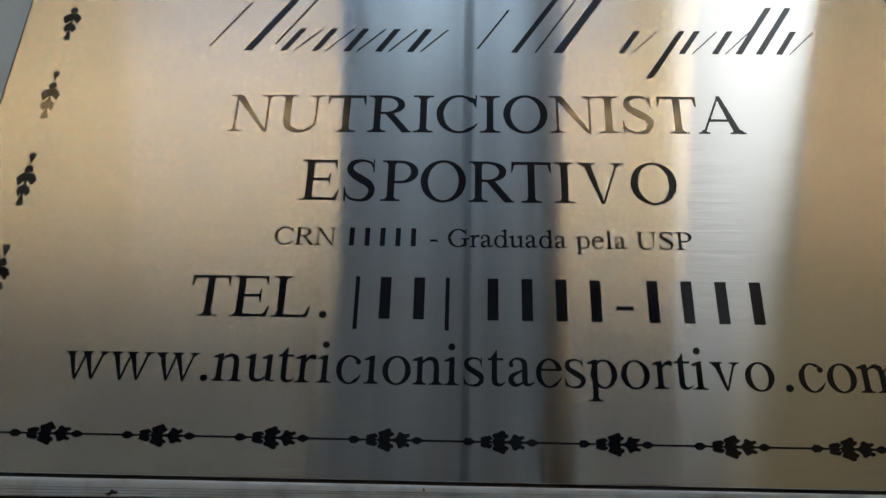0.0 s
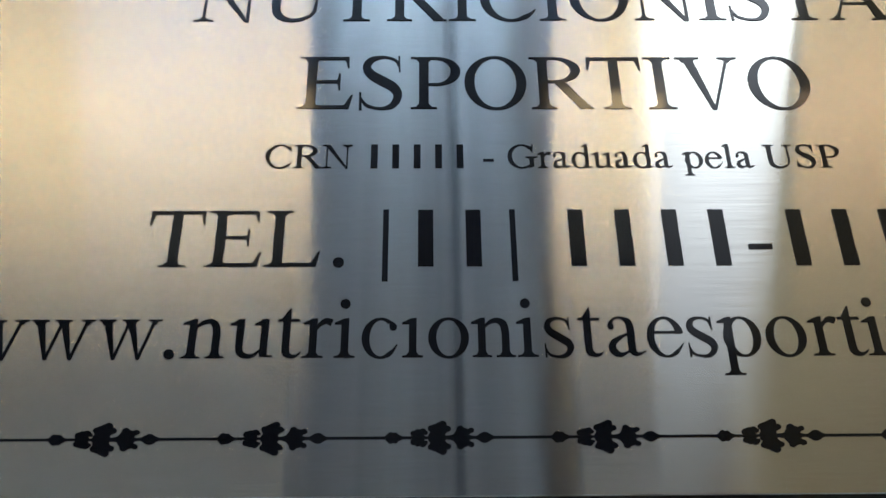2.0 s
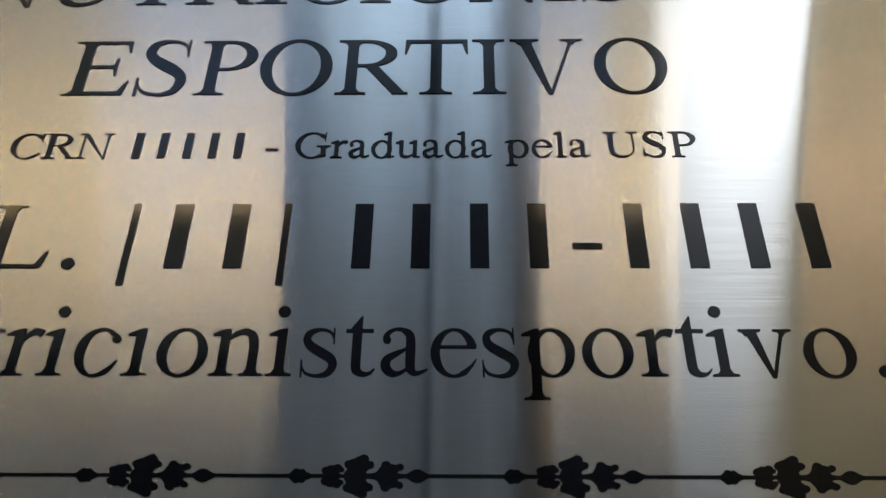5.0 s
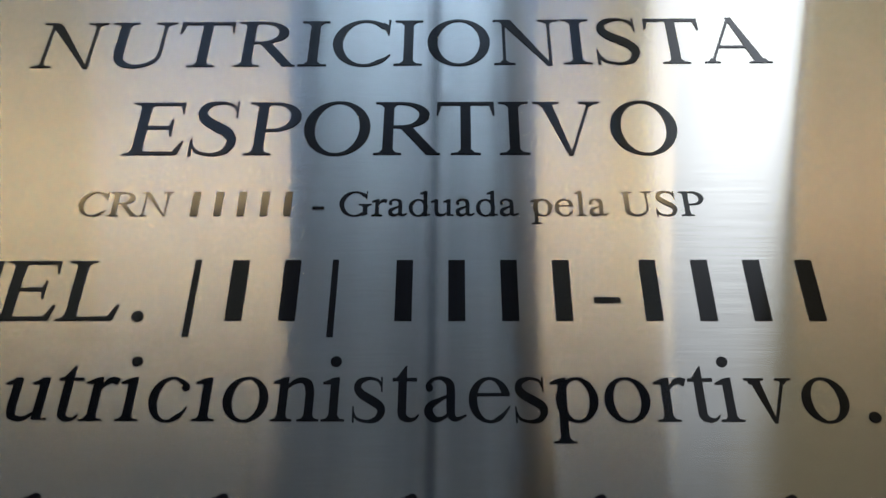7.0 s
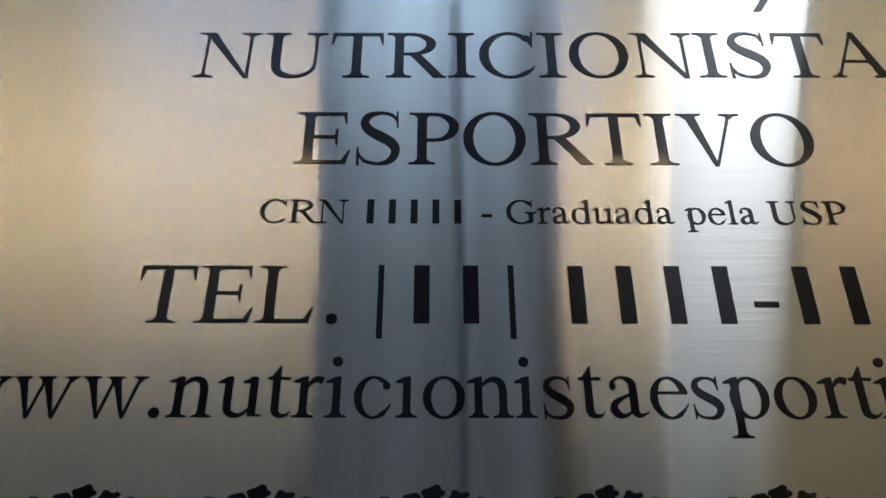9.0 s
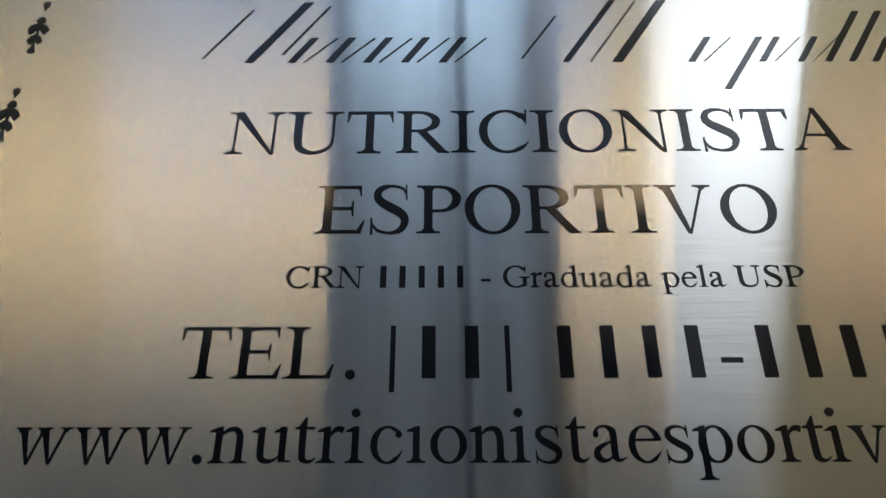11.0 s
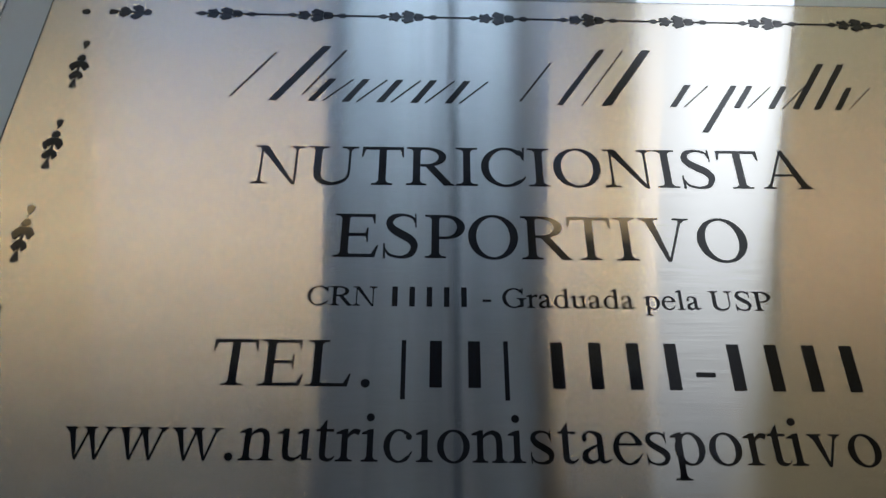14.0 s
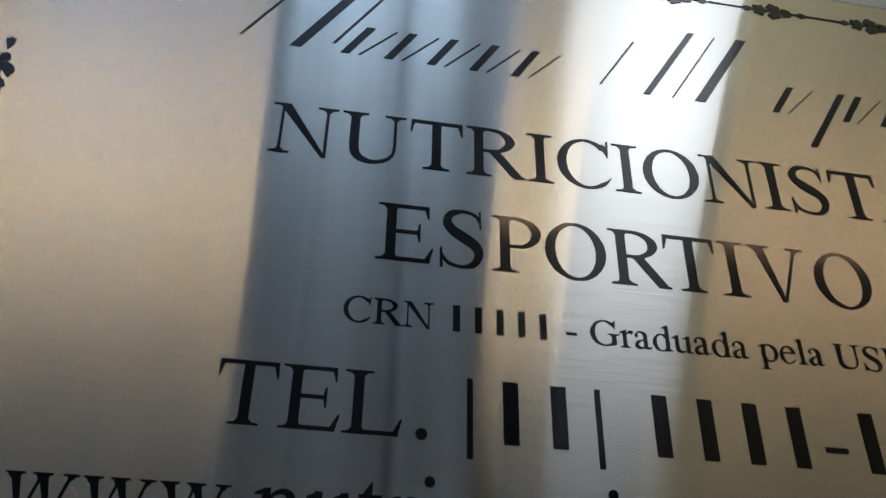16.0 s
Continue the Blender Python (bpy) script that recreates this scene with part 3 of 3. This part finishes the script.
def line_of_text(text, x0, z, sx, sz, kern=(), rise=0.0):
    """A line of lettering, letter by letter, from x0 on the base line z. kern: how far letters are nudged, in millimetres; rise: slope of the base line."""
    x = x0
    for i, ch in enumerate(text):
        nudge = kern[i] / 1000 if i < len(kern) else 0.0
        p, w = glyph(ch)
        if ch != " ":
            bm = bmesh.new()
            p.into(bm, x + nudge, z + rise * (x - x0), sx / 1000, sz / 1000)
            part("plain_bar" if ch in "#|" else "letter", bm, ENAMEL, plaque, "black plain bar" if ch in "#|" else f"black serif character {ch}")
        x += w * sx / 1000


line_of_text("NUTRICIONISTA", -0.1084, 1.5269, 0.03072, 0.0306, (0, 0.4, 0.8, 1.0, 1.1, 1.1, 0.8, 0.7, 0.4, 0, -0.2, -0.4, -1.5), 0.006)
line_of_text("ESPORTIVO", -0.0722, 1.4912, 0.03040, 0.0311, (0, 0.3, 0.6, 0.3, 0, -1.8, -1.7, -1.4, -1.1))
line_of_text("CRN ##### - Graduada pela USP", -0.0800, 1.4692, 0.01307, 0.0125)
line_of_text("TEL. |##| ####-####", -0.1121, 1.4360, 0.02783, 0.0275, (0.4, 0.3, 0.1, 1.7))
line_of_text("www.nutric\u0131onistaesportivo.com", -0.1568, 1.4085, 0.02503, 0.0252,
             (-0.6, -0.6, -0.4, -1.0, -1.5, -0.9, -0.7, -0.6, -0.6, -0.1, -0.1, 0, -0.3, -0.6, -0.6, 0, 0.5, 0.4, 0, 0, 0, 0.2, 0.4, -0.2, 0.3, 0.7, 2.2, 2.6, 2.3, 2.1))


def slanted_bars(rows, tilt=0.62):
    for x, width, z0, z1 in rows:
        bm = bmesh.new()
        p = Pen()
        lean = tilt * (z1 - z0)
        p.diag(x, x + width, z0, x + lean, x + lean + width, z1)
        p.into(bm, 0, 0, 1, 1)
        part("plain_bar", bm, ENAMEL, plaque, "black slanted plain bar")


# the handwritten name: heavy bars for its downstrokes, hairline bars between them
BZ = 1.5738
SMALL = [-0.0885 + 0.0152 * k for k in range(5)] + [0.0725, 0.1010, 0.1165, 0.1465]
slanted_bars([(-0.1060, 0.0038, BZ, 1.6085), (0.022, 0.0028, BZ, 1.6095), (0.042, 0.0043, BZ, 1.6095), (0.0845, 0.0030, 1.5590, 1.5875),
              (0.1275, 0.0032, BZ, 1.6025), (0.1370, 0.0032, BZ, 1.6025)] + [(x, 0.0030, BZ, 1.5875) for x in SMALL])
slanted_bars([(-0.1235, 0.0009, BZ + 0.002, 1.6040), (-0.0915, 0.0010, BZ + 0.004, 1.6060), (0.0055, 0.0009, BZ + 0.002, 1.6000), (0.0330, 0.0008, BZ, 1.6090)])
slanted_bars([(x + 0.0062, 0.0007, BZ, 1.5872) for x in SMALL], 0.95)


# ---------------------------------------------------------------- leaf border
def sprig(line_from=None, line_to=None, tail=False, budded=True, lift=0):
    """An oak-leaf sprig along x, centred on its large leaf, with rounded lobes, in tenths of a millimetre."""
    p = Pen()
    if tail:
        if budded:
            # bud with a crown of small points, set apart
            c = -136 - lift
            p.dot(c, 0, 17, 15)
            p.stroke((c + 5, 0, 25), (c + 14, 0, 17), (c + 23, 0, 8), (c + 31, 0, 5))
            p.stroke((c - 10, 0, 9), (c - 22, 0, 4))
            for s in (1, -1):
                p.stroke((c - 5, 8 * s, 10), (c - 10, 11 * s, 8), (c - 16, 14 * s, 4))
        # crown
        p.dot(-60, 0, 13, 14)
        p.stroke((-66, 0, 10), (-72, 0, 8), (-81, 0, 4))
        # stem and three-pronged tail
        p.stroke((-52, 0, 8), (0, 0, 11), (60, 0, 8), (92, 0, 9), (122, 0, 8))
        p.dot(-25, 0, 16, 15)
        p.dot(28, 0, 13, 10)
        for s in (1, -1):
            p.stroke((-57, 4 * s, 14), (-59, 14 * s, 12), (-61, 21 * s, 8))
            p.stroke((-64, 5 * s, 10), (-69, 9 * s, 8), (-76, 13 * s, 4))
            p.stroke((-54, 5 * s, 8), (-50, 11 * s, 7), (-47, 15 * s, 4))
            # large drooping leaf
            p.stroke((-36, 3 * s, 14), (-27, 18 * s, 24), (-13, 33 * s, 24))
            p.stroke((-26, 8 * s, 18), (-10, 18 * s, 21), (6, 28 * s, 16))
            for x, y, r in ((-25, 30, 9), (-10, 38, 11), (7, 30, 10)):
                p.dot(x, y * s, r, r * 0.9)
            # smaller leaf below it
            p.stroke((20, 2 * s, 9), (34, 12 * s, 17), (48, 22 * s, 16))
            p.stroke((32, 4 * s, 13), (50, 11 * s, 15), (64, 17 * s, 11))
            for x, y, r in ((38, 21, 7), (51, 26, 9), (64, 18, 8)):
                p.dot(x, y * s, r, r * 0.9)
            p.stroke((74, 1 * s, 6), (96, 7 * s, 9), (118, 14 * s, 8))
    else:
        if budded:
            p.dot(-119, 0, 20, 14)
            p.dot(-105, 0, 12, 8)
            for s in (1, -1):
                p.dot(-124, 9 * s, 8, 7)
                p.dot(-112, 9 * s, 7, 6)
        # small notched leaf
        p.dot(-52, 0, 18, 14)
        p.bar(-100, -3, -20, 3)
        # large leaf
        p.dot(-4, 0, 24, 21)
        # second leaf and its neck
        p.dot(60, 0, 26, 13)
        p.stroke((16, 0, 10), (30, 0, 12), (46, 0, 22))
        p.stroke((72, 0, 16), (86, 0, 10), (98, 0, 6))
        # pointed end bud
        p.strip([((94, 2), (94, -2)), ((102, 6), (102, -6)), ((110, 12), (110, -12)), ((118, 15), (118, -15)), ((127, 14), (127, -14)), ((136, 8), (136, -8)), ((143, 4), (143, -4)), ((150, 1), (150, -1))])
        for s in (1, -1):
            for x, y, r in ((-64, 12, 9), (-54, 16, 9), (-41, 17, 10), (-33, 14, 6)):
                p.dot(x, y * s, r, r * 0.9)
            p.stroke((-2, 6 * s, 26), (5, 22 * s, 24), (10, 36 * s, 18))
            p.stroke((-6, 5 * s, 22), (-13, 17 * s, 19), (-17, 26 * s, 14))
            p.stroke((4, 10 * s, 18), (17, 21 * s, 16), (24, 25 * s, 12))
            for x, y, r in ((11, 38, 11), (1, 35, 9), (-18, 26, 10), (-10, 31, 8), (24, 25, 9)):
                p.dot(x, y * s, r, r * 0.9)
            p.stroke((46, 2 * s, 20), (54, 14 * s, 20), (57, 22 * s, 15))
            p.stroke((60, 4 * s, 18), (74, 14 * s, 16), (86, 21 * s, 11))
            for x, y, r in ((57, 24, 10), (70, 19, 8), (85, 20, 8)):
                p.dot(x, y * s, r, r * 0.9)
    if line_from is not None:
        p.bar(line_from, -3.5, line_to, 3.5)
    bm = bmesh.new()
    p.into(bm, 0, 0, 1e-4, 1.05e-4 if tail else 0.93e-4)
    bm.faces.ensure_lookup_table()
    return mesh_of("leaf_ornament", bm)


LINED, TAILED, BARE, FIRST = sprig(-295, -30), sprig(tail=True, lift=-12), sprig(tail=True, budded=False), sprig(tail=True, lift=14)
for me in (LINED, TAILED, BARE, FIRST):
    me.materials.append(ENAMEL)


def place_sprig(me, x, z, turn, scale=1.0):
    length = 1.16 if me in (TAILED, FIRST) else 1.0
    ob = new("leaf_ornament", me)
    ob.parent = plaque
    ob.matrix_basis = Matrix.Translation((x, 0, z)) @ Matrix.Rotation(radians(turn), 4, "Y") @ Matrix.Diagonal((scale * length, 1, scale, 1))
    return ob


PITCH = 0.0433
for k in range(-1, 8):
    place_sprig(LINED, -0.1143 + PITCH * k, 1.3864, 0)
for k in range(-1, 7):
    place_sprig(LINED, -0.0886 + PITCH * k, 1.6297, 180)
place_sprig(BARE, -0.1755, 1.6296, 180)
place_sprig(BARE, 0.1960, 1.3864, 0)
for k in range(5):
    place_sprig(TAILED if k else FIRST, -0.1934, 1.5917 - 0.0464 * k, 90, 0.89)
    place_sprig(TAILED, 0.2076, 1.4247 + 0.0464 * k, -90, 0.89)


def corner_dot(x, z):
    p = Pen()
    p.dot(0, 0, 20, 17)
    bm = bmesh.new()
    p.into(bm, x, z, 1e-4, 1e-4)
    part("corner_dot", bm, ENAMEL, plaque)


for x, z in ((-0.1985, 1.6294), (0.2144, 1.6285), (-0.1985, 1.3866), (0.2144, 1.3866)):
    corner_dot(x, z)
